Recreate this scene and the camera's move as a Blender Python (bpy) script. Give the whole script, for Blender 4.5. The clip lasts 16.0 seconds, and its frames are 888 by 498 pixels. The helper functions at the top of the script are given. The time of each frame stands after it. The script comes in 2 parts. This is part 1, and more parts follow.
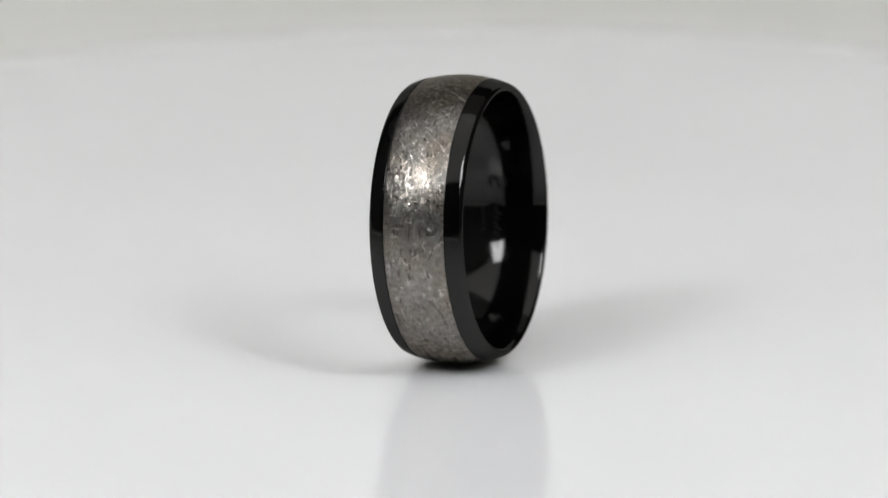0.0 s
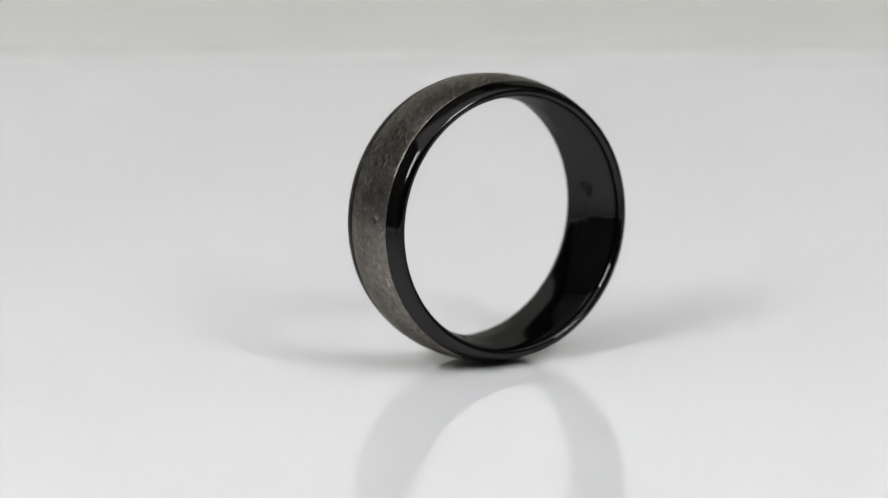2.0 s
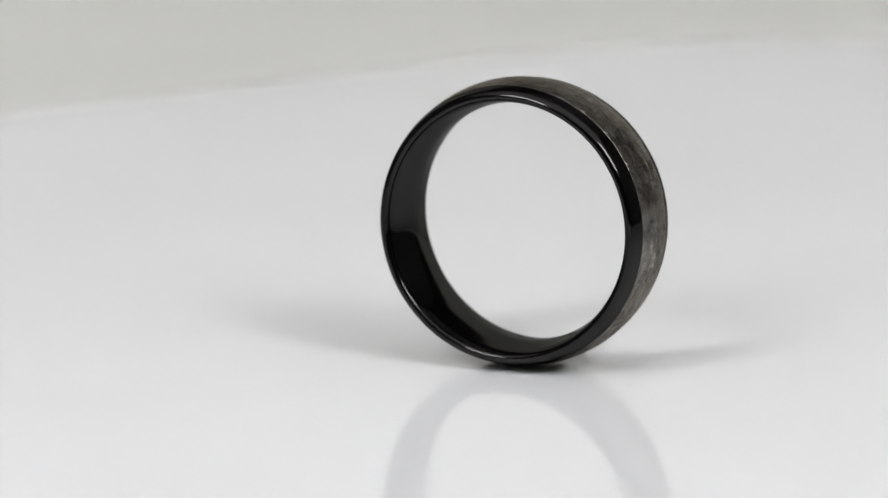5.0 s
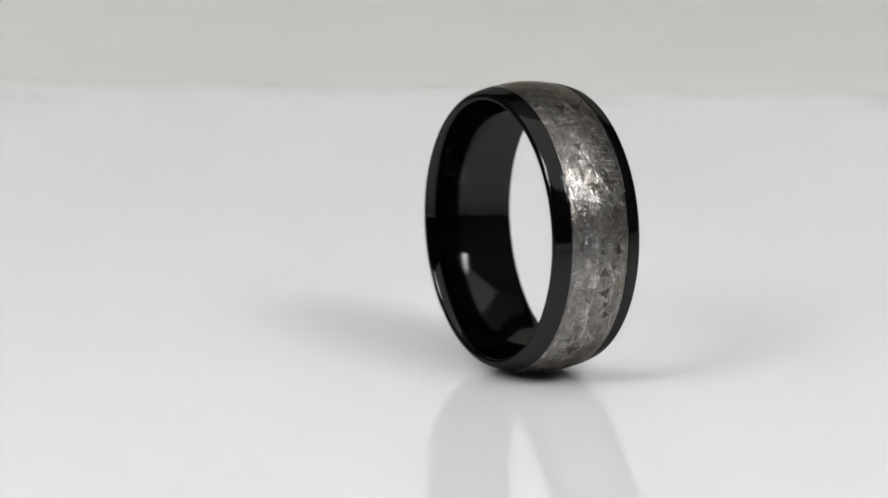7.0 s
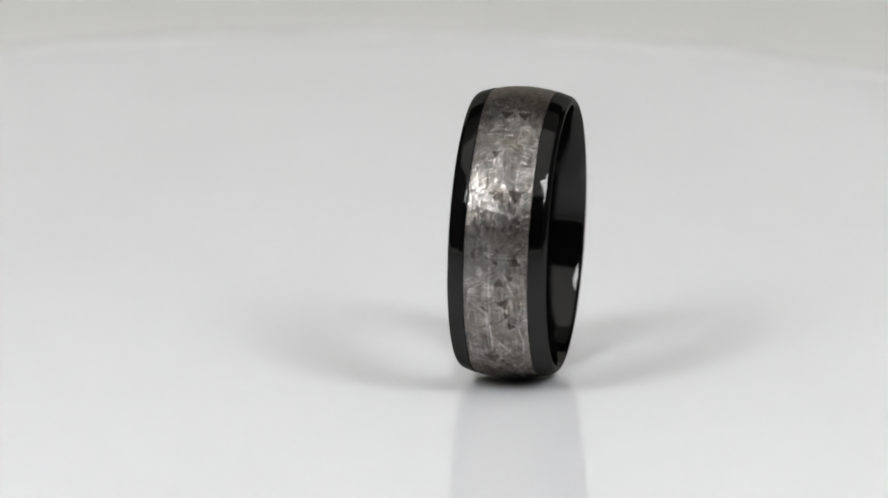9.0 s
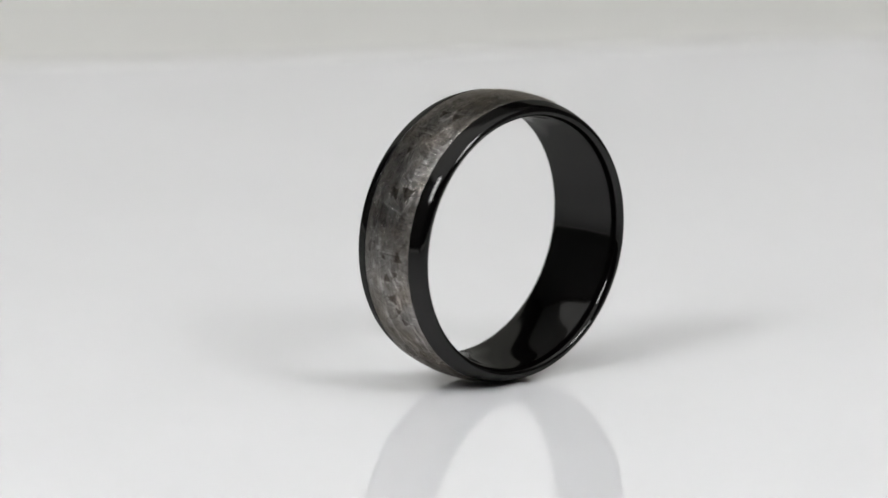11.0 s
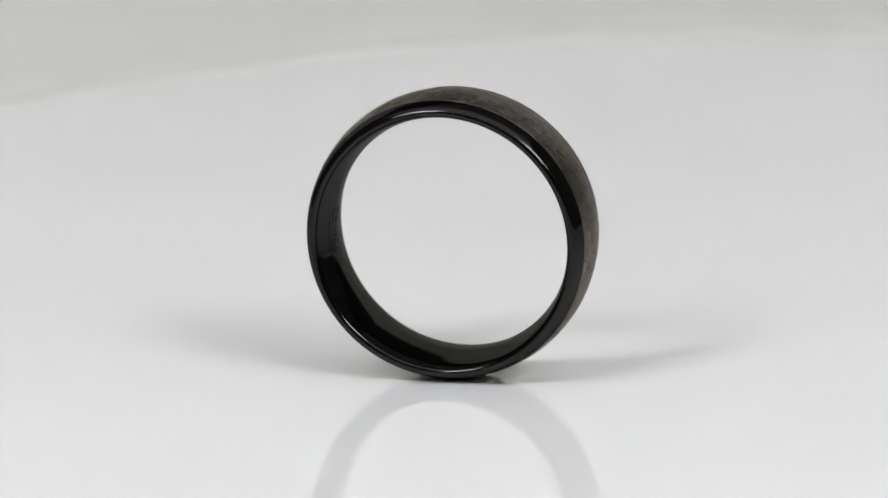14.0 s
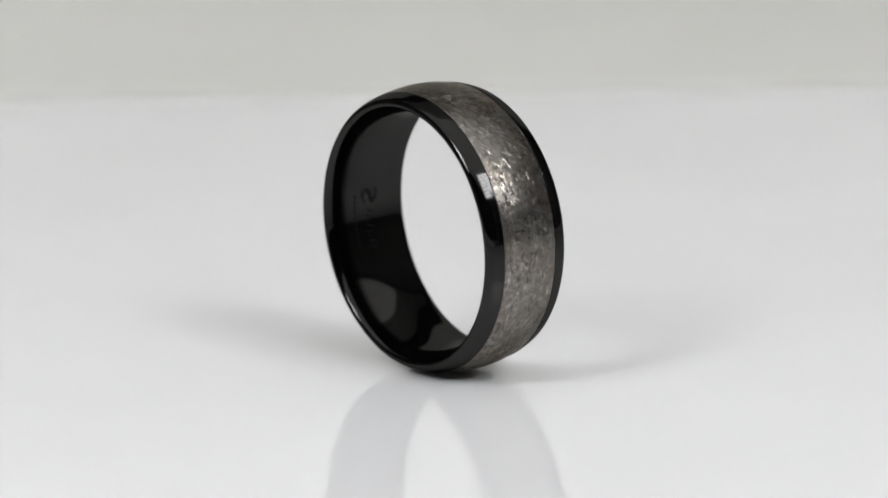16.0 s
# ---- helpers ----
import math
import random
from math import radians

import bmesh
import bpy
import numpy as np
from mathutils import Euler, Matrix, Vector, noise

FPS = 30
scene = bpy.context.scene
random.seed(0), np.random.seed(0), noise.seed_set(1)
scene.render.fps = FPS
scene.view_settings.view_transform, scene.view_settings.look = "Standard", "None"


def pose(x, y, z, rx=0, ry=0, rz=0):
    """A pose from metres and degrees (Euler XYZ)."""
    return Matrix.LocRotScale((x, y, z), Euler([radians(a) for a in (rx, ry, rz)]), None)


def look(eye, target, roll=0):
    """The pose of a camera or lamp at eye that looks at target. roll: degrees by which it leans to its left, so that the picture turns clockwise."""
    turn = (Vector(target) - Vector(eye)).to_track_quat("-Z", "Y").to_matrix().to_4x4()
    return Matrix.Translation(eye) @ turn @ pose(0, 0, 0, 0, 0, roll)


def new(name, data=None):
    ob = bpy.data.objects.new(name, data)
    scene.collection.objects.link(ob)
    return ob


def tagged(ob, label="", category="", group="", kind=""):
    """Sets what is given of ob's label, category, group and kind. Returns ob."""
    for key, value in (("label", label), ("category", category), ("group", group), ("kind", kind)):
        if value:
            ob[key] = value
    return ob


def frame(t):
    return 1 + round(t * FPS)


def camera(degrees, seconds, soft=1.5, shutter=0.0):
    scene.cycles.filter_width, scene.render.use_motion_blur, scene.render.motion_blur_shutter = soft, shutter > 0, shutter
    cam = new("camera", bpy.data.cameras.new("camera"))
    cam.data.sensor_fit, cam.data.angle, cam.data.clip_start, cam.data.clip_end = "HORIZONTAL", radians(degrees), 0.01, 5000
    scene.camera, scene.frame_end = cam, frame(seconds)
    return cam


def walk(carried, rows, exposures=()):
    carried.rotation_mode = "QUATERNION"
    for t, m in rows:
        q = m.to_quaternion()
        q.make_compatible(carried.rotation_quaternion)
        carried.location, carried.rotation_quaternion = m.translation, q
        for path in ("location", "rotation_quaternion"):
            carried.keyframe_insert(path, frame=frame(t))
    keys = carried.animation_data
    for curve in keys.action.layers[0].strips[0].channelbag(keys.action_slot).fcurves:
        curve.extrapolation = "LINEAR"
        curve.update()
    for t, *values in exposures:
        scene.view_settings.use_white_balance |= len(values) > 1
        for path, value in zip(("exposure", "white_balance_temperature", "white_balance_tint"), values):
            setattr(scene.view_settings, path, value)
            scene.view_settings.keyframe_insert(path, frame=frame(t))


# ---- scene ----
MM = 0.001
FOV = 8.5
EYE = (0.0, -0.45164, 0.10676)
AIM = (-0.00330, 0.00192, 0.00908)
ROLL = -0.554
# turntable: degrees per second, the ring's orbit and its own turn
SPIN = -18.949
ORBIT, ORBIT_START, RING_START, RING_LEAN = 3.415 * MM, 126.3, -198.87, -2.2
CROWN = 11.28 * MM          # outer radius at the crown
HALF = 3.81 * MM           # half the band's width

cam = camera(FOV, 16.0, soft=1.5)
cam.data.dof.use_dof = True
cam.data.dof.focus_distance, cam.data.dof.aperture_fstop = 0.457, 29.0
view = look(EYE, AIM, ROLL)
walk(cam, [(0.0, view), (16.0, view)], exposures=[(0.0, 0.0), (16.0, 0.0)])

# ---- world and lights ----
world = bpy.data.worlds.new("studio_dark")
world.use_nodes = True
world.node_tree.nodes["Background"].inputs["Color"].default_value = (0.9, 0.95, 1.0, 1)
world.node_tree.nodes["Background"].inputs["Strength"].default_value = 0.01
scene.world = world

PANEL_GLOW = 25.2
LAMP_AWAY, LAMP_ROUND, LAMP_UP = 0.475, 43.0, 39.5   # metres and degrees from the ring
BACK_FILL_WATTS = 0.44
FILL_WATTS = 3.65


def backdrop_fills():
    """Two added soft fill lamps, unseen and turned away from the ring, that brighten the paper behind it."""
    for side in (-1, 1):
        lamp = bpy.data.lights.new("backdrop_fill", "AREA")
        lamp.shape, lamp.size, lamp.size_y = "RECTANGLE", 0.30, 0.45
        lamp.energy, lamp.color = BACK_FILL_WATTS, (0.99, 0.99, 1.0)
        ob = new("backdrop_fill", lamp)
        ob.matrix_world = look((side * 0.40, 0.30, 0.26), (side * 0.37, 0.62, 0.0))


backdrop_fills()


def fill_light():
    """Broad soft fill added overhead, with no known source, which lightens the shadows."""
    lamp = bpy.data.lights.new("overhead_fill", "AREA")
    lamp.shape, lamp.size, lamp.size_y = "RECTANGLE", 1.4, 1.1
    lamp.energy, lamp.color = FILL_WATTS, (0.99, 0.985, 0.985)
    ob = new("overhead_fill", lamp)
    ob.matrix_world = look((0, -0.36, 0.805), (0, -0.36, 0))


fill_light()


# ---- materials ----
class Nodes:
    def __init__(self, name):
        self.mat = bpy.data.materials.new(name)
        self.mat.use_nodes = True
        self.tree = self.mat.node_tree
        self.bsdf = self.tree.nodes["Principled BSDF"]

    def add(self, kind, **values):
        n = self.tree.nodes.new(kind)
        for key, value in values.items():
            if key in n.inputs:
                n.inputs[key].default_value = value
            else:
                setattr(n, key, value)
        return n

    def link(self, a, b):
        self.tree.links.new(a, b)

    def set(self, **values):
        for key, value in values.items():
            self.bsdf.inputs[key.replace("_", " ")].default_value = value

    def math(self, op, a, b=None, clamp=False):
        n = self.tree.nodes.new("ShaderNodeMath")
        n.operation, n.use_clamp = op, clamp
        for i, v in enumerate((a, b)):
            if v is None:
                continue
            if isinstance(v, (int, float)):
                n.inputs[i].default_value = v
            else:
                self.link(v, n.inputs[i])
        return n.outputs[0]

    def ramp(self, value, stops):
        n = self.tree.nodes.new("ShaderNodeValToRGB")
        el = n.color_ramp.elements
        while len(el) < len(stops):
            el.new(0.5)
        for e, (p, c) in zip(el, stops):
            e.position, e.color = p, (*c, 1) if len(c) == 3 else c
        self.link(value, n.inputs[0])
        return n.outputs[0]


def black_ceramic():
    """A polished black coating that reflects little, even at a slant."""
    m = Nodes("polished_black")
    co = m.add("ShaderNodeTexCoord").outputs["Object"]
    n = m.add("ShaderNodeTexNoise", Scale=900.0, Detail=4.0)
    m.link(co, n.inputs["Vector"])
    gloss = m.add("ShaderNodeBsdfAnisotropic")
    m.link(m.ramp(n.outputs["Fac"], [(0.3, (0.06,) * 3), (0.8, (0.12,) * 3)]), gloss.inputs["Roughness"])
    slant = m.add("ShaderNodeLayerWeight")
    m.link(m.ramp(slant.outputs["Facing"], [(0.0, (0.029, 0.0285, 0.028)), (0.75, (0.042, 0.0425, 0.040)), (0.9, (0.10, 0.10, 0.097)), (1.0, (0.40, 0.40, 0.39))]), gloss.inputs["Color"])
    body = m.add("ShaderNodeBsdfDiffuse", Color=(0.0012, 0.0010, 0.0010, 1))
    both = m.add("ShaderNodeAddShader")
    m.link(gloss.outputs[0], both.inputs[0]), m.link(body.outputs[0], both.inputs[1])
    m.link(both.outputs[0], m.tree.nodes["Material Output"].inputs["Surface"])
    m.tree.nodes.remove(m.bsdf)
    return m.mat


def meteorite():
    """Grey iron meteorite: crossing fine lamellae, darker triangular facets, pits and scratches (coordinates in mm)."""
    m = Nodes("meteorite_iron")
    co = m.add("ShaderNodeTexCoord").outputs["Object"]
    sep = m.add("ShaderNodeSeparateXYZ")
    m.link(co, sep.inputs[0])
    uv = m.add("ShaderNodeCombineXYZ")
    m.link(m.math("MULTIPLY", m.math("ARCTAN2", sep.outputs["Y"], sep.outputs["Z"]), 11.28), uv.inputs[0])
    m.link(m.math("MULTIPLY", sep.outputs["X"], 1000.0), uv.inputs[1])
    uv = uv.outputs[0]

    def noise_at(size, detail=3.0, rough=0.6, vec=None):
        n = m.add("ShaderNodeTexNoise", Scale=size, Detail=detail, Roughness=rough)
        m.link(vec or uv, n.inputs["Vector"])
        return n.outputs["Fac"]

    def streaks(turn, size, long, seed, detail=3.0):
        r = m.add("ShaderNodeVectorRotate", rotation_type="Z_AXIS")
        r.inputs["Angle"].default_value = radians(turn)
        m.link(uv, r.inputs["Vector"])
        mp = m.add("ShaderNodeMapping")
        mp.inputs["Location"].default_value = (seed, seed * 1.7, seed)
        mp.inputs["Scale"].default_value = (size / long, size, 1)
        m.link(r.outputs[0], mp.inputs["Vector"])
        return noise_at(1.0, detail, 0.65, mp.outputs[0])

    def step(value, low, high):
        ends = [(low, (0, 0, 0)), (high, (1, 1, 1))]
        return m.ramp(value, ends if low < high else ends[::-1])

    # lamellae: mostly along the band, crossed by two more directions where patches allow
    a, b, c, d = streaks(3, 5.0, 9, 1.0, 5.0), streaks(62, 5.5, 9, 5.0, 5.0), streaks(-57, 5.5, 9, 9.0, 5.0), streaks(90, 6.5, 12, 13.0, 5.0)
    pb = step(noise_at(0.55, 1.0, 0.5), 0.5, 0.6)
    off = m.add("ShaderNodeMapping")
    off.inputs["Location"].default_value = (17.0, 5.0, 3.0)
    m.link(uv, off.inputs["Vector"])
    pc = step(noise_at(0.7, 1.0, 0.5, off.outputs[0]), 0.52, 0.62)
    off2 = m.add("ShaderNodeMapping")
    off2.inputs["Location"].default_value = (41.0, 25.0, 7.0)
    m.link(uv, off2.inputs["Vector"])
    pd = step(noise_at(0.6, 1.0, 0.5, off2.outputs[0]), 0.54, 0.62)
    lam = a
    coarse = m.add("ShaderNodeAttribute", attribute_name="coarse").outputs["Fac"]
    for other, mask in ((b, pb), (c, pc), (d, pd)):
        mask = m.math("MULTIPLY", mask, coarse)
        mix = m.add("ShaderNodeMix")
        m.link(m.math("MULTIPLY", mask, 0.75), mix.inputs[0])
        m.link(lam, mix.inputs[2]), m.link(other, mix.inputs[3])
        lam = mix.outputs[0]

    # away from the coarse side the crystals are small and lie every way
    small = m.add("ShaderNodeMix")
    m.link(m.math("SUBTRACT", 0.85, m.math("MULTIPLY", coarse, 0.6)), small.inputs[0])
    m.link(lam, small.inputs[2]), m.link(m.math("ADD", 0.3, m.math("MULTIPLY", noise_at(2.2, 4.0, 0.6), 0.4)), small.inputs[3])
    lam = small.outputs[0]

    # facets and lamellae that the strip carries
    facet = m.add("ShaderNodeAttribute", attribute_name="facet").outputs["Fac"]
    relief_at = m.add("ShaderNodeAttribute", attribute_name="relief").outputs["Fac"]

    # pits and scratches
    pit = m.add("ShaderNodeTexVoronoi", Scale=2.4, Randomness=1.0)
    m.link(uv, pit.inputs["Vector"])
    ppick = m.add("ShaderNodeSeparateColor")
    m.link(pit.outputs["Color"], ppick.inputs[0])
    pits = m.math("MULTIPLY", step(m.math("ADD", pit.outputs["Distance"], m.math("MULTIPLY", noise_at(6.0), 0.25)), 0.34, 0.24), m.math("GREATER_THAN", ppick.outputs[0], 0.86))
    line = m.math("ABSOLUTE", m.math("SUBTRACT", noise_at(0.8, 1.0, 0.4), 0.5))
    scratch = m.math("MULTIPLY", step(line, 0.012, 0.002), step(noise_at(1.7, 2.0), 0.5, 0.6))

    high_line = m.math("MULTIPLY", relief_at, 0.14)
    fine, broad = noise_at(11.0, 5.0, 0.7), noise_at(0.3, 2.0)
    tone = m.math("ADD", m.math("MULTIPLY", lam, 0.72), m.math("MULTIPLY", fine, 0.28))
    high = m.math("SUBTRACT", m.math("SUBTRACT", tone, m.math("MULTIPLY", facet, 0.06)), m.math("MULTIPLY", pits, 0.16))
    high = m.math("ADD", m.math("ADD", high, m.math("MULTIPLY", scratch, 0.12)), high_line)
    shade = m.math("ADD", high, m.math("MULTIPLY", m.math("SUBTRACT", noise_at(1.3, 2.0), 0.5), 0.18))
    plates = m.add("ShaderNodeTexVoronoi", Scale=1.1, Randomness=1.0)
    warped = m.add("ShaderNodeMapping")
    warped.inputs["Rotation"].default_value, warped.inputs["Scale"].default_value = (0, 0, 0.5), (0.6, 1.3, 1.0)
    m.link(uv, warped.inputs["Vector"]), m.link(warped.outputs[0], plates.inputs["Vector"])
    level = m.add("ShaderNodeSeparateColor")
    m.link(plates.outputs["Color"], level.inputs[0])
    shade = m.math("ADD", shade, m.math("MULTIPLY", m.math("SUBTRACT", level.outputs[0], 0.5), m.math("ADD", 0.03, m.math("MULTIPLY", coarse, 0.08))))
    grey = m.ramp(shade, [(0.36, (0.098, 0.092, 0.084)), (0.46, (0.180, 0.173, 0.162)), (0.53, (0.240, 0.232, 0.219)), (0.64, (0.48, 0.47, 0.45))])
    warm = m.add("ShaderNodeMix", data_type="RGBA", blend_type="MULTIPLY")
    m.link(step(broad, 0.42, 0.68), warm.inputs[0])
    dark = m.add("ShaderNodeMix", data_type="RGBA", blend_type="MULTIPLY")
    m.link(facet, dark.inputs[0])
    m.link(grey, dark.inputs[6])
    dark.inputs[7].default_value = (0.54, 0.51, 0.48, 1)
    m.link(dark.outputs[2], warm.inputs[6])
    warm.inputs[7].default_value = (1.0, 0.93, 0.86, 1)
    finer = m.add("ShaderNodeMix", data_type="RGBA", blend_type="MULTIPLY")
    m.link(m.math("SUBTRACT", 1.0, coarse), finer.inputs[0])
    m.link(warm.outputs[2], finer.inputs[6])
    finer.inputs[7].default_value = (0.97, 0.96, 0.94, 1)
    m.link(finer.outputs[2], m.bsdf.inputs["Base Color"])
    m.set(Metallic=1.0, Specular_Tint=(0.48, 0.46, 0.43, 1))
    m.link(m.ramp(m.math("ADD", m.math("MULTIPLY", lam, 0.62), m.math("MULTIPLY", fine, 0.38)), [(0.38, (0.37,) * 3), (0.60, (0.20,) * 3)]), m.bsdf.inputs["Roughness"])
    bump = m.add("ShaderNodeBump", Strength=0.6)
    bump.inputs["Distance"].default_value = 0.00014
    # crystal grains, each tilted its own way, in two sizes
    relief = m.math("ADD", m.math("MULTIPLY", lam, 0.35), m.math("MULTIPLY", fine, 0.13))
    relief = m.math("SUBTRACT", relief, m.math("ADD", m.math("MULTIPLY", facet, 0.05), m.math("MULTIPLY", pits, 0.12)))
    relief = m.math("ADD", relief, m.math("MULTIPLY", m.math("ADD", relief_at, scratch), 0.27))
    evenness = m.math("ADD", 0.8, m.math("MULTIPLY", coarse, 0.3))
    squeeze = m.add("ShaderNodeMapping")
    squeeze.inputs["Scale"].default_value = (0.75, 1.25, 1.0)
    m.link(uv, squeeze.inputs["Vector"])
    for size, tilt in ((1.5, 1.3), (4.2, 1.8)):
        grain = m.add("ShaderNodeTexVoronoi", Scale=size, Randomness=1.0)
        m.link(squeeze.outputs[0], grain.inputs["Vector"])
        away = m.add("ShaderNodeVectorMath", operation="SUBTRACT")
        m.link(squeeze.outputs[0], away.inputs[0]), m.link(grain.outputs["Position"], away.inputs[1])
        slope = m.add("ShaderNodeVectorMath", operation="SUBTRACT")
        m.link(grain.outputs["Color"], slope.inputs[0])
        slope.inputs[1].default_value = (0.5, 0.5, 0.5)
        dot = m.add("ShaderNodeVectorMath", operation="DOT_PRODUCT")
        m.link(away.outputs[0], dot.inputs[0]), m.link(slope.outputs[0], dot.inputs[1])
        relief = m.math("ADD", relief, m.math("MULTIPLY", m.math("MULTIPLY", dot.outputs["Value"], tilt), evenness))
    m.link(relief, bump.inputs["Height"])
    m.link(bump.outputs[0], m.bsdf.inputs["Normal"])
    return m.mat


def acrylic():
    m = Nodes("glossy_white_acrylic")
    m.set(IOR=1.44)
    co = m.add("ShaderNodeTexCoord").outputs["Object"]
    n = m.add("ShaderNodeTexNoise", Scale=22.0, Detail=6.0)
    m.link(co, n.inputs["Vector"])
    m.link(m.ramp(n.outputs["Fac"], [(0.3, (0.82, 0.82, 0.825)), (0.7, (0.85, 0.85, 0.855))]), m.bsdf.inputs["Base Color"])
    fine = m.add("ShaderNodeTexNoise", Scale=240.0, Detail=5.0)
    m.link(co, fine.inputs["Vector"])
    m.link(m.ramp(fine.outputs["Fac"], [(0.3, (0.004,) * 3), (0.75, (0.016,) * 3)]), m.bsdf.inputs["Roughness"])
    return m.mat


def paper(name, colour, rough=0.75):
    m = Nodes(name)
    co = m.add("ShaderNodeTexCoord").outputs["Object"]
    n = m.add("ShaderNodeTexNoise", Scale=14.0, Detail=8.0)
    m.link(co, n.inputs["Vector"])
    dim = tuple(v * 0.96 for v in colour)
    m.link(m.ramp(n.outputs["Fac"], [(0.3, dim), (0.7, colour)]), m.bsdf.inputs["Base Color"])
    grain = m.add("ShaderNodeTexNoise", Scale=900.0, Detail=3.0)
    m.link(co, grain.inputs["Vector"])
    bump = m.add("ShaderNodeBump", Strength=0.15)
    bump.inputs["Distance"].default_value = 0.0004
    m.link(grain.outputs["Fac"], bump.inputs["Height"])
    m.link(bump.outputs[0], m.bsdf.inputs["Normal"])
    m.set(Roughness=rough)
    return m.mat


def plain(name, colour, rough=0.5, metal=0.0, glow=0.0):
    m = Nodes(name)
    m.set(Base_Color=(*colour, 1), Roughness=rough, Metallic=metal)
    if glow:
        m.set(Emission_Color=(0.97, 0.975, 1.0, 1), Emission_Strength=glow)
    return m.mat


BLACK, IRON, ACRYLIC = black_ceramic(), meteorite(), acrylic()
SWEEP = paper("warm_white_paper", (0.83, 0.825, 0.785))
GREY_CLOTH = paper("grey_cloth", (0.20, 0.20, 0.20), 0.9)
PALE_CLOTH = paper("pale_cloth", (0.78, 0.78, 0.78), 0.9)
DARK_CLOTH = paper("dark_cloth", (0.025, 0.025, 0.027), 0.95)
HOUSING = plain("black_plastic", (0.02, 0.02, 0.02), 0.45)
LED = plain("led_glow", (0.9, 0.9, 0.9), 0.4, 0.0, PANEL_GLOW)
ETCH = plain("laser_etching", (0.0025, 0.0025, 0.0025), 0.75)
ETCH.node_tree.nodes["Principled BSDF"].inputs["Specular IOR Level"].default_value = 0.22


# ---- mesh helpers ----
def link_mesh(name, bm, material, parent=None, smooth=True):
    me = bpy.data.meshes.new(name)
    bm.normal_update()
    bm.to_mesh(me)
    bm.free()
    me.materials.append(material)
    if smooth:
        me.polygons.foreach_set("use_smooth", [True] * len(me.polygons))
    ob = new(name, me)
    ob.parent = parent
    return ob


def part(name, bm, material, parent, label="", smooth=True):
    return tagged(link_mesh(name, bm, material, parent, smooth), label)


def box(bm, centre, size, bevel=0.0):
    made = bmesh.ops.create_cube(bm, size=1.0, matrix=Matrix.LocRotScale(centre, None, size))
    if bevel:
        edges = list({e for v in made["verts"] for e in v.link_edges})
        bmesh.ops.bevel(bm, geom=edges, offset=bevel, segments=2, affect="EDGES")


def lathe(bm, profile, steps=256, closed=True):
    """Turn a profile of (x, radius) about the x axis."""
    rings = []
    for i in range(steps):
        a = 2 * math.pi * i / steps
        rings.append([bm.verts.new((x, r * math.cos(a), r * math.sin(a))) for x, r in profile])
    n = len(profile)
    for i in range(steps):
        p, q = rings[i], rings[(i + 1) % steps]
        for j in range(n if closed else n - 1):
            k = (j + 1) % n
            bm.faces.new((p[j], p[k], q[k], q[j]))


def outline(half_x, half_y, radius, steps=24):
    pts = []
    for cx, cy, start in ((1, 1, 0), (-1, 1, 90), (-1, -1, 180), (1, -1, 270)):
        for i in range(steps + 1):
            a = radians(start + 90 * i / steps)
            pts.append((cx * (half_x - radius) + radius * math.cos(a), cy * (half_y - radius) + radius * math.sin(a)))
    return pts


def stack(bm, loops):
    """Close a pile of equal outlines, each (points, z), into a solid."""
    rows = [[bm.verts.new((x, y, z)) for x, y in pts] for pts, z in loops]
    n = len(rows[0])
    for a, b in zip(rows, rows[1:]):
        for i in range(n):
            bm.faces.new((a[i], a[(i + 1) % n], b[(i + 1) % n], b[i]))
    bm.faces.new(rows[-1])
    bm.faces.new(rows[0][::-1])


# ---- setting ----
def sweep():
    """Paper sweep: flat under the turntable, curving up into the back."""
    bm = bmesh.new()
    z0, yb, rad = -0.022, 0.62, 0.25
    line = [(-0.95, z0), (-0.4, z0), (0.1, z0), (yb - rad, z0)]
    line += [(yb - rad + rad * math.sin(radians(a)), z0 + rad - rad * math.cos(radians(a))) for a in range(6, 91, 6)]
    line += [(yb, 0.32), (yb, 0.45)]
    front = [[bm.verts.new((x, y, z)) for y, z in line] for x in (-0.46, 0.46)]
    back = [[bm.verts.new((x, y + (0.003 if z > 0.2 else 0.0), z - 0.003)) for y, z in line] for x in (-0.46, 0.46)]
    for side, flip in ((front, False), (back, True)):
        for i in range(len(line) - 1):
            f = (side[0][i], side[1][i], side[1][i + 1], side[0][i + 1])
            bm.faces.new(f[::-1] if flip else f)
    ob = link_mesh("backdrop", bm, SWEEP)
    return tagged(ob, "warm white seamless paper sweep curving up behind the turntable", "backdrop", kind="structure")


def wall(name, centre, size, material, label):
    bm = bmesh.new()
    box(bm, centre, size)
    return tagged(link_mesh(name, bm, material, smooth=False), label, "wall", kind="structure")


sweep()
bm = bmesh.new()
box(bm, (0, -0.15, -0.04), (1.52, 1.62, 0.02))
tagged(link_mesh("floor", bm, DARK_CLOTH, smooth=False), "dark cloth table top under the paper sweep", "table top", kind="structure")
# unseen walls, added to set how dark the ring's reflections are
wall("unseen_wall_east", (0.77, -0.15, 0.39), (0.02, 1.62, 0.84), GREY_CLOTH, "plain grey cloth side, unseen, added to shape the reflections")
wall("unseen_wall_west", (-0.77, -0.15, 0.39), (0.02, 1.62, 0.84), GREY_CLOTH, "plain grey cloth side, unseen, added to shape the reflections")
wall("unseen_wall_south", (0, -0.97, 0.39), (1.52, 0.02, 0.84), DARK_CLOTH, "unseen dark cloth added behind the camera to keep reflections dark")
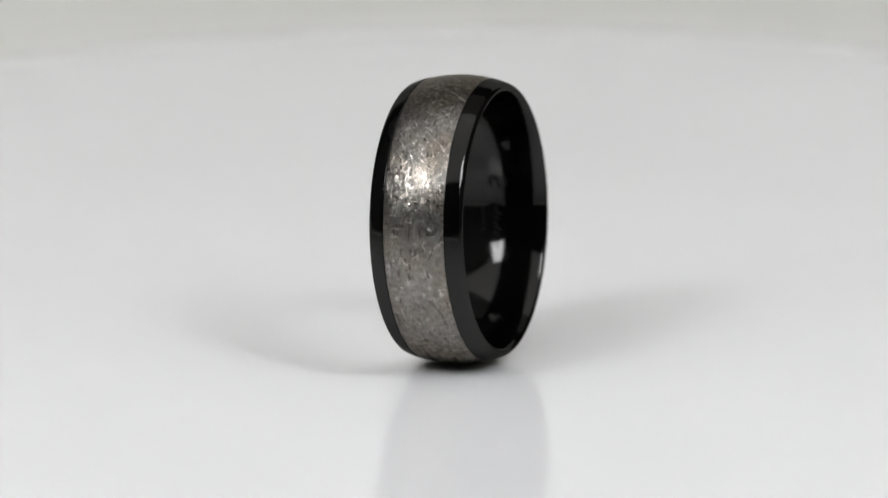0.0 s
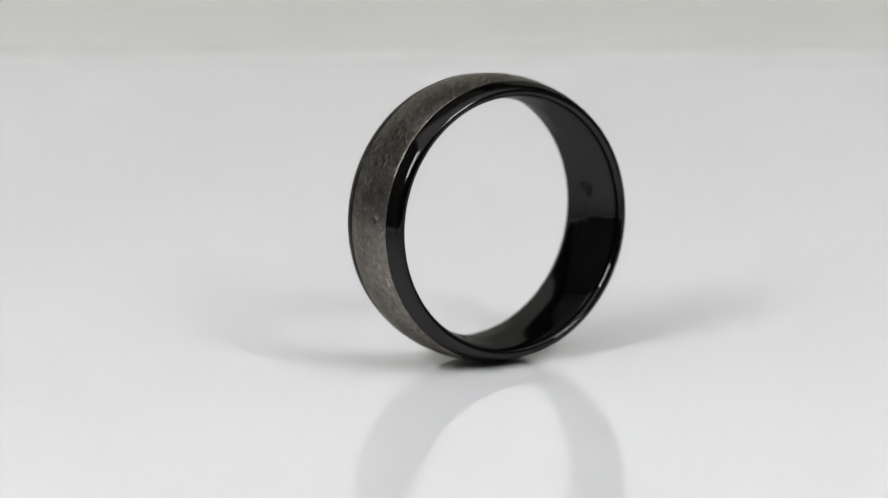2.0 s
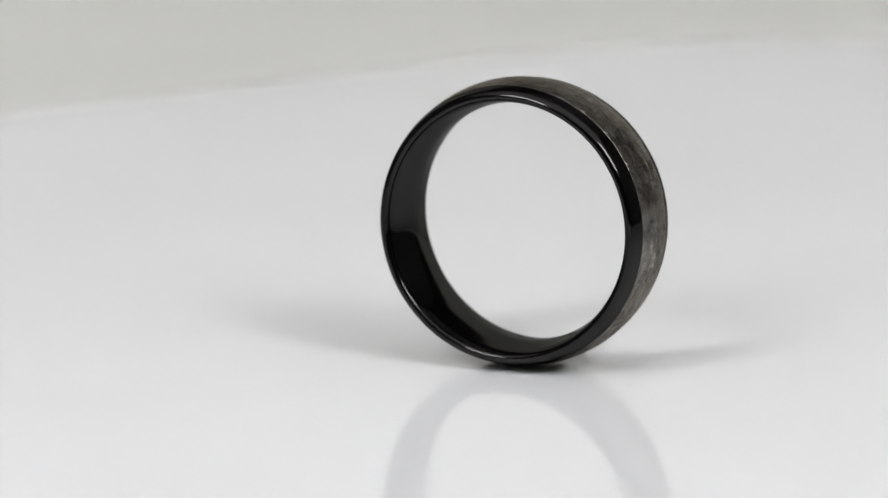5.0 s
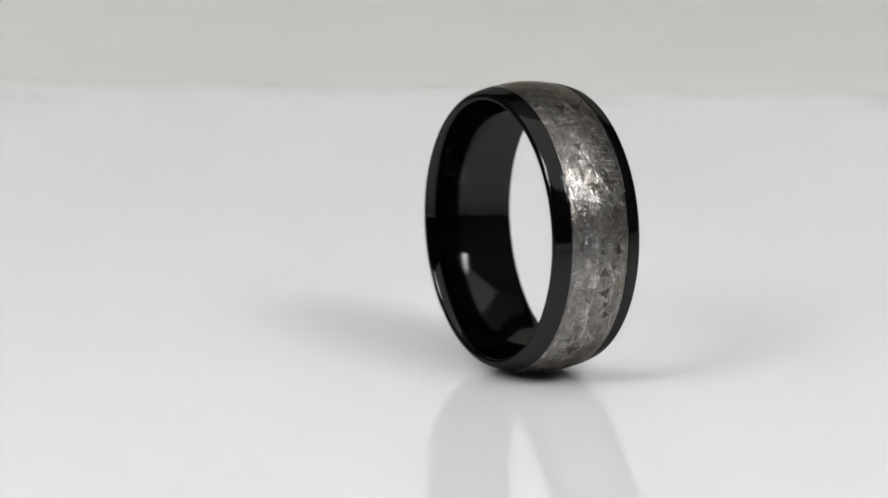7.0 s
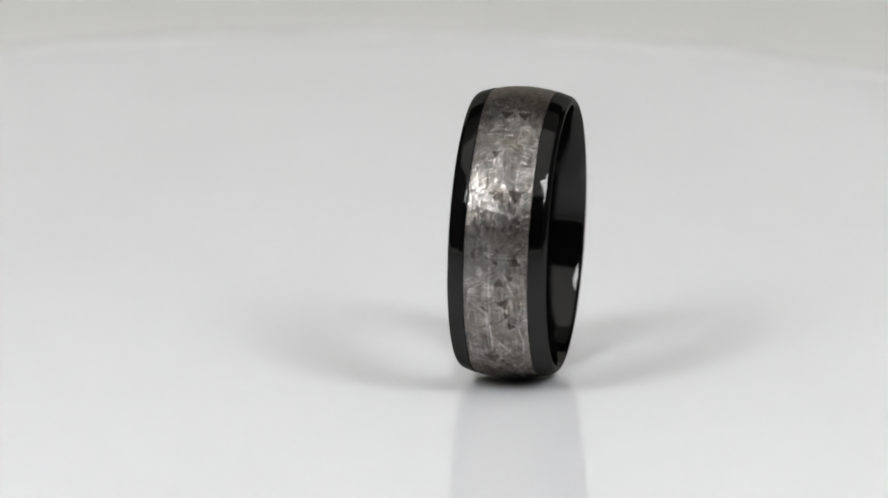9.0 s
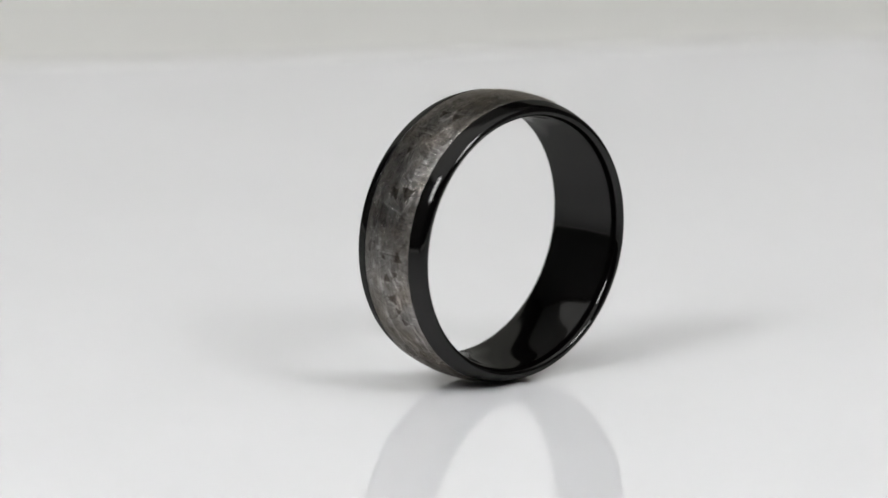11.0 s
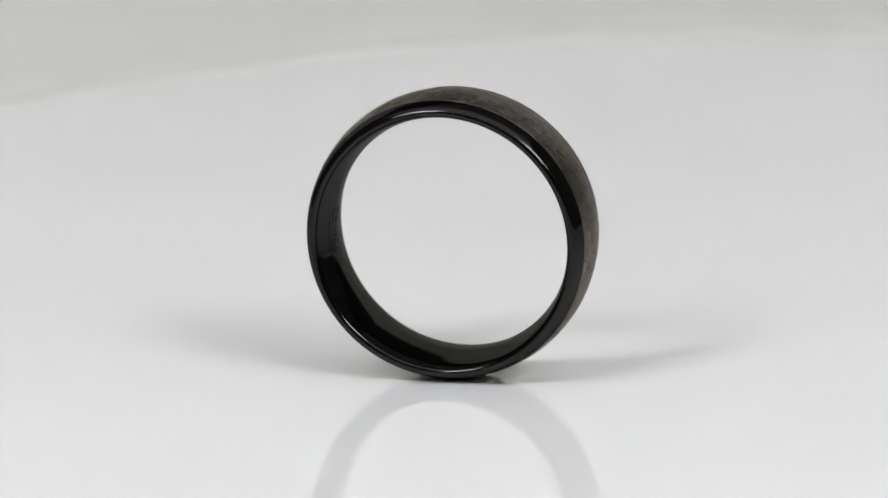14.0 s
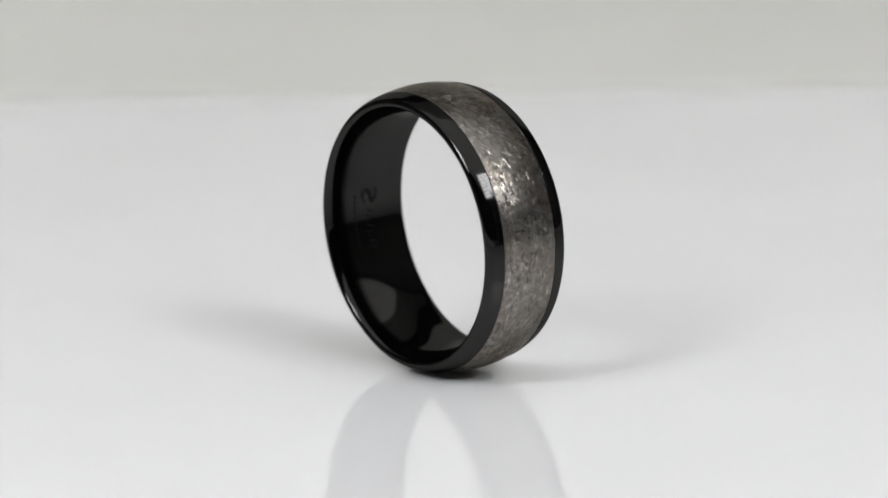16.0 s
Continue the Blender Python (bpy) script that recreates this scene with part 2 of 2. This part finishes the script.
wall("unseen_wall_north", (0, 0.66, 0.39), (1.52, 0.02, 0.84), DARK_CLOTH, "unseen dark cloth added behind the paper sweep to darken reflections")
# pale sheet added out of view overhead; its bounce softens the shadows
bounce_sheet = wall("bounce_sheet", (0, -0.15, 0.825), (1.56, 1.66, 0.02), PALE_CLOTH, "plain pale cloth sheet, unseen, added overhead to bounce light down")


# ---- lamps ----
def led_panel(m):
    """A flat lamp with rows of LED strips behind thin bars."""
    root = tagged(new("led_panel"), "black LED panel lamp with lit rows of diodes on a stand", "lamp", "panel lamps")
    w, h = 0.130, 0.155
    bm = bmesh.new()
    box(bm, (0, 0, 0.012), (w + 0.02, h + 0.02, 0.02), 0.003)
    part("housing", bm, HOUSING, root, smooth=False)
    rows = 7
    for i in range(rows):
        bm = bmesh.new()
        for col in (-1, 0, 1):
            box(bm, (col * w * 0.338, (i - (rows - 1) / 2) * h / rows, 0.0), (w * 0.315, h / rows * 0.68, 0.002))
        part("led_row", bm, LED, root, "glowing white LED row", smooth=False)
    # stand: a post behind the panel, a clamp and a round foot on the paper
    back = m.inverted()
    hold = m @ Vector((0, 0, 0.034))
    top, low = hold.z, -0.022
    for name, r0, r1, z0, z1 in (("post", 0.006, 0.006, low + 0.008, top + 0.01), ("foot", 0.055, 0.050, low, low + 0.010)):
        bm = bmesh.new()
        at = Matrix.Translation((hold.x, hold.y, (z0 + z1) / 2))
        bmesh.ops.create_cone(bm, cap_ends=True, segments=32, radius1=r0, radius2=r1, depth=z1 - z0, matrix=back @ at)
        part(name, bm, HOUSING, root, smooth=False)
    bm = bmesh.new()
    box(bm, (0, 0, 0.028), (0.03, 0.03, 0.018), 0.003)
    part("clamp", bm, HOUSING, root, smooth=False)
    root.matrix_world = m
    return root


for side in (-1, 1):
    az, el = radians(LAMP_ROUND), radians(LAMP_UP)
    spot = (side * LAMP_AWAY * math.cos(el) * math.sin(az), -LAMP_AWAY * math.cos(el) * math.cos(az), 0.011 + LAMP_AWAY * math.sin(el))
    led_panel(look(spot, (0, 0, 0.011)))


# ---- turntable ----
def turntable():
    root = tagged(new("turntable"), "glossy white acrylic turntable plate with rounded corners, slowly turning", "turntable")
    bm = bmesh.new()
    lx, ly, r = 0.1164, 0.1385, 0.0713
    loops = [(outline(lx - 0.001, ly - 0.001, r - 0.001), -0.0065), (outline(lx, ly, r), -0.0055)]
    for i in range(6):              # eased edge
        a = radians(90 * i / 5)
        inset = 0.0011 * (1 - math.cos(a))
        loops.append((outline(lx - inset, ly - inset, r - inset), -0.0011 + 0.0011 * math.sin(a)))
    stack(bm, loops)
    plate = part("plate", bm, ACRYLIC, root, smooth=False)
    bm = bmesh.new()
    circle = [(0.075 * math.cos(2 * math.pi * i / 96), 0.075 * math.sin(2 * math.pi * i / 96)) for i in range(96)]
    stack(bm, [(circle, -0.022), (circle, -0.0062)])
    part("drum", bm, HOUSING, root, "round base under the plate", smooth=False)
    return root


PLATE_START = 35.9
table = turntable()


# ---- the ring ----
CHANNEL, RIDGE = 0.64, 0.895    # half of the inlay's channel and the ridge, as shares of the half width


def outer_radius(s):
    """A dome over the inlay that runs on as a slightly rounded cone to the ridge."""
    if s > CHANNEL:
        d, whole = HALF * (s - CHANNEL), HALF * (RIDGE - CHANNEL)
        return CROWN - 0.745 * MM * CHANNEL ** 2 - 0.24 * d - 0.072 * d * d / whole
    return CROWN - 0.745 * MM * s * s


def inner_radius(s):
    """A comfort-fit bore: a rounded ridge in the middle that opens as a cone and flares at either end."""
    x, slope, soft = abs(s) * HALF / MM, 0.175, 1.4
    return MM * (9.36 + slope * soft * math.log(math.cosh(x / soft)) + 0.085 * (max(x - 2.55, 0.0) / 0.95) ** 3)


def rim_profile():
    """Closed section of the black band (x, radius), with a channel for the inlay."""
    right = [(CHANNEL * HALF, outer_radius(CHANNEL) - 0.045 * MM), ((CHANNEL + 0.008) * HALF, outer_radius(CHANNEL) - 0.01 * MM)]
    for i in range(9):
        s = CHANNEL + 0.02 + (RIDGE - CHANNEL - 0.02) * i / 8
        right.append((s * HALF, outer_radius(s)))
    s1 = 0.92
    ridge, bore = Vector((RIDGE * HALF, outer_radius(RIDGE))), Vector((s1 * HALF, inner_radius(s1)))
    out, back = ridge + Vector((0.42, -0.23)) * MM, bore + Vector((0.40, 0.190)) * MM
    for i in range(1, 20):          # rounded edge from the ridge into the bore
        k = i / 20
        p = ridge * (1 - k) ** 3 + out * 3 * k * (1 - k) ** 2 + back * 3 * k * k * (1 - k) + bore * k ** 3
        right.append((p.x, p.y))
    pts = list(right)
    for i in range(61):
        s = s1 - 2 * s1 * i / 60
        pts.append((s * HALF, inner_radius(s)))
    pts += [(-x, r) for x, r in right[::-1]]
    floor_r = outer_radius(CHANNEL) - 0.5 * MM
    return pts + [(-CHANNEL * HALF, floor_r), (CHANNEL * HALF, floor_r)]


# Crystal facets on the coarse side: millimetres up the band from its middle and across it, size, turn in degrees
FACETS = [(12.7, -0.4, 0.34, 180), (12.7, 0.95, 0.36, 170), (5.0, 0.05, 0.36, 25), (5.05, -0.1, 0.33, 205), (5.2, 1.25, 0.42, 180), (0.1, 1.5, 0.32, 0),
          (0.0, 0.0, 0.17, 0), (-1.6, 0.35, 0.31, 0), (-1.2, 1.15, 0.20, 180), (-3.3, 0.65, 0.34, 40), (-4.3, 0.9, 0.22, 200),
          (-5.4, 1.15, 0.27, 90), (-9.1, -0.45, 0.44, 175), (-9.5, 0.3, 0.22, 0), (-10.9, -0.1, 0.22, 180), (8.6, -0.6, 0.25, 60)]
# Long lamellae there: up and across at both ends, height
LAMELLAE = [(1.7, 2.35, 0.0, 0.95, -0.8), (1.5, -0.5, -8.2, -0.35, 0.8), (0.9, -0.75, -7.5, -0.6, 0.4), (-0.6, 0.5, -2.6, 1.4, 0.7),
            (-0.4, -0.4, -2.4, -0.1, 0.5), (13.6, 0.2, 11.6, 0.75, 0.6), (12.9, 0.7, 11.7, -0.2, 0.5), (4.4, -2.2, 3.4, 1.9, 0.5),
            (6.1, -2.3, 4.1, -1.5, 0.5), (-5.9, -0.4, -8.8, 1.2, 0.6), (-7.0, 2.0, -9.6, 1.9, 0.6), (-10.1, -1.9, -9.9, 0.9, -0.5)]


def three_corner(u, v, at, size, turn):
    """How deep points lie inside a triangle, in millimetres."""
    c, k = math.cos(radians(turn)), math.sin(radians(turn))
    p, q = (u - at[0]) * c + (v - at[1]) * k, (v - at[1]) * c - (u - at[0]) * k
    return size - np.maximum(-p, np.maximum(0.5 * p + 0.866 * q, 0.5 * p - 0.866 * q))


def scratch(field, u, v, ends, width, height):
    """Raise or sink a field along a straight line."""
    (u0, v0), (u1, v1) = ends
    long = math.hypot(u1 - u0, v1 - v0)
    du, dv = (u1 - u0) / long, (v1 - v0) / long
    near = (np.abs(u - (u0 + u1) / 2) < abs(u1 - u0) / 2 + 0.3)
    uu, vv = u[near] - u0, v[near] - v0
    along, off = uu * du + vv * dv, np.abs(vv * du - uu * dv)
    field[near] += height * np.clip(1.2 - off / width, 0, 1) * np.clip(np.minimum(along, long - along) / 0.12, 0, 1)


def iron_pattern(u, v):
    """Facets, lamellae and how coarse the crystals are, over the unrolled band; u runs from the middle of the coarse side."""
    rng = np.random.default_rng(8)
    round_mm = 2 * math.pi * CROWN / MM
    wobble = 0.05 * np.sin(9 * v + 4 * u) + 0.04 * np.sin(17 * u - 6 * v)
    facet, relief = np.zeros_like(u), np.zeros_like(u)
    coarse = np.clip((17.0 - np.abs(u)) / 6.0, 0, 1)
    for uu, vv, size, turn in FACETS:
        inside = three_corner(u, v, (uu, vv), size, turn) + wobble * 0.6
        facet = np.maximum(facet, np.clip(inside / 0.09, 0, 1))
        relief += 0.5 * np.clip(1 - np.abs(inside) / 0.07, 0, 1)
    for _ in range(26):
        inside = three_corner(u, v, (rng.uniform(-15, 15), rng.uniform(-0.6, 2.2)), rng.uniform(0.07, 0.19), 60 * rng.integers(6) + rng.uniform(-9, 9)) + wobble
        facet = np.maximum(facet, rng.uniform(0.3, 0.8) * np.clip(inside / 0.09, 0, 1))
    for u0, v0, u1, v1, height in LAMELLAE:
        scratch(relief, u, v, ((u0, v0), (u1, v1)), 0.09, height)
    for low, high, left, right, step in ((-3.6, -2.1, -2.4, -1.35, 0.28), (6.4, 10.0, 0.6, 2.4, 0.42), (-10.0, -8.6, -1.9, -1.0, 0.30), (10.4, 11.6, -1.9, 0.4, 0.4), (13.5, 14.6, -2.4, -1.4, 0.4)):
        for at in np.arange(low, high, step):       # ladders of short cross lines
            at += rng.uniform(-0.06, 0.06)
            scratch(relief, u, v, ((at, left + rng.uniform(0, 0.5)), (at + rng.uniform(-0.05, 0.05), right - rng.uniform(0, 0.4))), 0.06, rng.choice((-0.8, 0.7)))
    for _ in range(240):                            # fine crossing lines on the coarse side
        a, long = radians(rng.choice((0, 90, 90, 62, -58)) + rng.uniform(-4, 4)), rng.uniform(0.4, 1.6)
        u0, v0 = rng.uniform(-16, 16), rng.uniform(-2.4, 2.4)
        scratch(relief, u, v, ((u0, v0), (u0 + long * math.cos(a), v0 + long * math.sin(a))), 0.05, rng.uniform(-0.6, 0.45))
    w = np.where(u > 0, u - round_mm / 2, u + round_mm / 2)   # from the middle of the fibrous side, upward negative
    for _ in range(430):                            # short fibres along the band
        a, long = radians(rng.normal(0, 9)), rng.uniform(0.2, 0.8)
        u0, v0 = rng.uniform(-15, 15), rng.uniform(-2.4, 2.4)
        scratch(relief, w, v, ((u0, v0), (u0 + long * math.cos(a), v0 + long * math.sin(a))), rng.uniform(0.05, 0.09), rng.choice((-0.9, -0.4, 0.5)))
    for _ in range(90):                             # slanting scratches towards the top
        a, long = radians(rng.normal(-48, 14)), rng.uniform(0.3, 1.1)
        u0, v0 = -rng.uniform(7, 17), rng.uniform(-2.3, 2.3)
        scratch(relief, w, v, ((u0, v0), (u0 + long * math.cos(a), v0 + long * math.sin(a))), 0.06, rng.uniform(0.3, 1.0))
    relief *= 1 - 0.7 * facet                       # the facets themselves are plain
    for uu, vv, size, turn in ((-1.2, -1.3, 0.22, 20), (0.9, 0.6, 0.13, 0), (4.4, -0.9, 0.14, 90), (7.5, 1.0, 0.12, 30)):
        facet = np.maximum(facet, 0.8 * np.clip((three_corner(w, v, (uu, vv), size, turn) + wobble) / 0.09, 0, 1))
    return facet, relief, coarse


def inlay_mesh():
    """The inlay: a domed strip bent round the band, with its crystal pattern stored on its points."""
    around, across = 1800, 88
    ch = CHANNEL - 0.002
    s = np.linspace(-ch, ch, across + 1)
    r = np.array([outer_radius(abs(k)) for k in s]) - 0.03 * MM
    r[[0, -1]] -= 0.03 * MM
    s, r = np.concatenate(([-ch], s, [ch])), np.concatenate(([r[0] - 0.3 * MM], r, [r[-1] - 0.3 * MM]))
    a = np.linspace(0, 2 * math.pi, around, endpoint=False)
    aa, ss = np.meshgrid(a, s, indexing="ij")
    rr = np.broadcast_to(r, aa.shape)
    u, v = (math.pi - aa) * CROWN / MM, ss * HALF / MM
    facet, relief, coarse = iron_pattern(u, v)
    verts = np.stack((ss * HALF, rr * np.cos(aa), rr * np.sin(aa)), -1).reshape(-1, 3)
    n = across + 3
    i, j = np.meshgrid(np.arange(around), np.arange(n - 1), indexing="ij")
    k = (i + 1) % around
    quads = np.stack((i * n + j, k * n + j, k * n + j + 1, i * n + j + 1), -1).reshape(-1, 4)
    me = bpy.data.meshes.new("inlay")
    me.from_pydata(verts.tolist(), [], quads.tolist())
    for name, field in (("facet", facet), ("relief", relief), ("coarse", coarse)):
        me.attributes.new(name, "FLOAT", "POINT").data.foreach_set("value", field.astype(np.float32).ravel())
    me.polygons.foreach_set("use_smooth", [True] * len(me.polygons))
    me.materials.append(IRON)
    return me


def stroke(bm, pts, width, r_off=0.012 * MM):
    """A thin raised ribbon on the inner wall through points (angle in mm along the wall, x in mm)."""
    def place(u, v, lift):
        s = v * MM / HALF
        r = inner_radius(s) - lift
        a = radians(170) + u / 9.34
        return (v * MM, r * math.cos(a), r * math.sin(a))
    for (u0, v0), (u1, v1) in zip(pts, pts[1:]):
        d = Vector((u1 - u0, v1 - v0))
        n = Vector((-d.y, d.x)).normalized() * width / 2
        quad = [(u0 + n.x, v0 + n.y), (u1 + n.x, v1 + n.y), (u1 - n.x, v1 - n.y), (u0 - n.x, v0 - n.y)]
        top = [bm.verts.new(place(u, v, r_off)) for u, v in quad]
        low = [bm.verts.new(place(u, v, -0.02 * MM)) for u, v in quad]
        bm.faces.new(top)
        for i in range(4):
            j = (i + 1) % 4
            bm.faces.new((top[j], top[i], low[i], low[j]))


def wedding_ring():
    root = tagged(new("ring"), "polished black domed ring with grey meteorite inlay standing on edge", "ring")
    bm = bmesh.new()
    lathe(bm, rim_profile(), 512)
    for v in bm.verts:              # the channel's edge is slightly ragged
        if abs(abs(v.co.x) - CHANNEL * HALF) < 0.02 * MM + 0.009 * HALF and v.co.yz.length > outer_radius(CHANNEL) - 0.1 * MM:
            side = 7.0 if v.co.x > 0 else 31.0
            v.co.x += 0.045 * MM * noise.noise(Vector((side, v.co.y * 2600, v.co.z * 2600)))
    bmesh.ops.recalc_face_normals(bm, faces=bm.faces)
    part("band", bm, BLACK, root, "polished black comfort-fit band")
    inlay = new("inlay", inlay_mesh())
    inlay.parent = root
    tagged(inlay, "grey meteorite inlay with crossing streaks and dark facets")
    bm = bmesh.new()
    curl = [(0.45 + 0.42 * math.cos(radians(a)), 0.38 + 0.36 * math.sin(radians(a))) for a in range(20, 271, 25)]
    curl += [(0.45 + 0.42 * math.cos(radians(a)), -0.34 + 0.36 * math.sin(radians(a))) for a in range(90, -161, -25)]
    stroke(bm, curl, 0.20)
    stroke(bm, [(u + 0.28, v * 0.8) for u, v in curl], 0.12)
    for k in range(8):              # the rest, too faint to tell: plain bars
        u = 1.7 + 0.4 * k
        stroke(bm, [(u, 0.35), (u + 0.2, -0.25 + 0.2 * (k % 3))], 0.12)
    for k in range(10):
        u = 0.4 + 0.42 * k
        stroke(bm, [(u, 1.35), (u + 0.26, 1.35)], 0.14)
    bmesh.ops.recalc_face_normals(bm, faces=bm.faces)
    part("engraving", bm, ETCH, root, "dark engraved mark inside the bore", smooth=False)
    return root


ring = wedding_ring()


# ---- what turns ----
def motions():
    steps = 64
    plate_rows, ring_rows = [], []
    lean = pose(0, 0, 0, 0, -RING_LEAN, 0)
    for i in range(steps + 1):
        t = 16.0 * i / steps
        plate_rows.append((t, pose(0, 0, 0, 0, 0, PLATE_START + SPIN * t)))
        a = radians(ORBIT_START + SPIN * t)
        ring_rows.append((t, pose(ORBIT * math.cos(a), ORBIT * math.sin(a), CROWN, 0, 0, RING_START + SPIN * t) @ lean))
    walk(table, plate_rows)
    walk(ring, ring_rows)


motions()
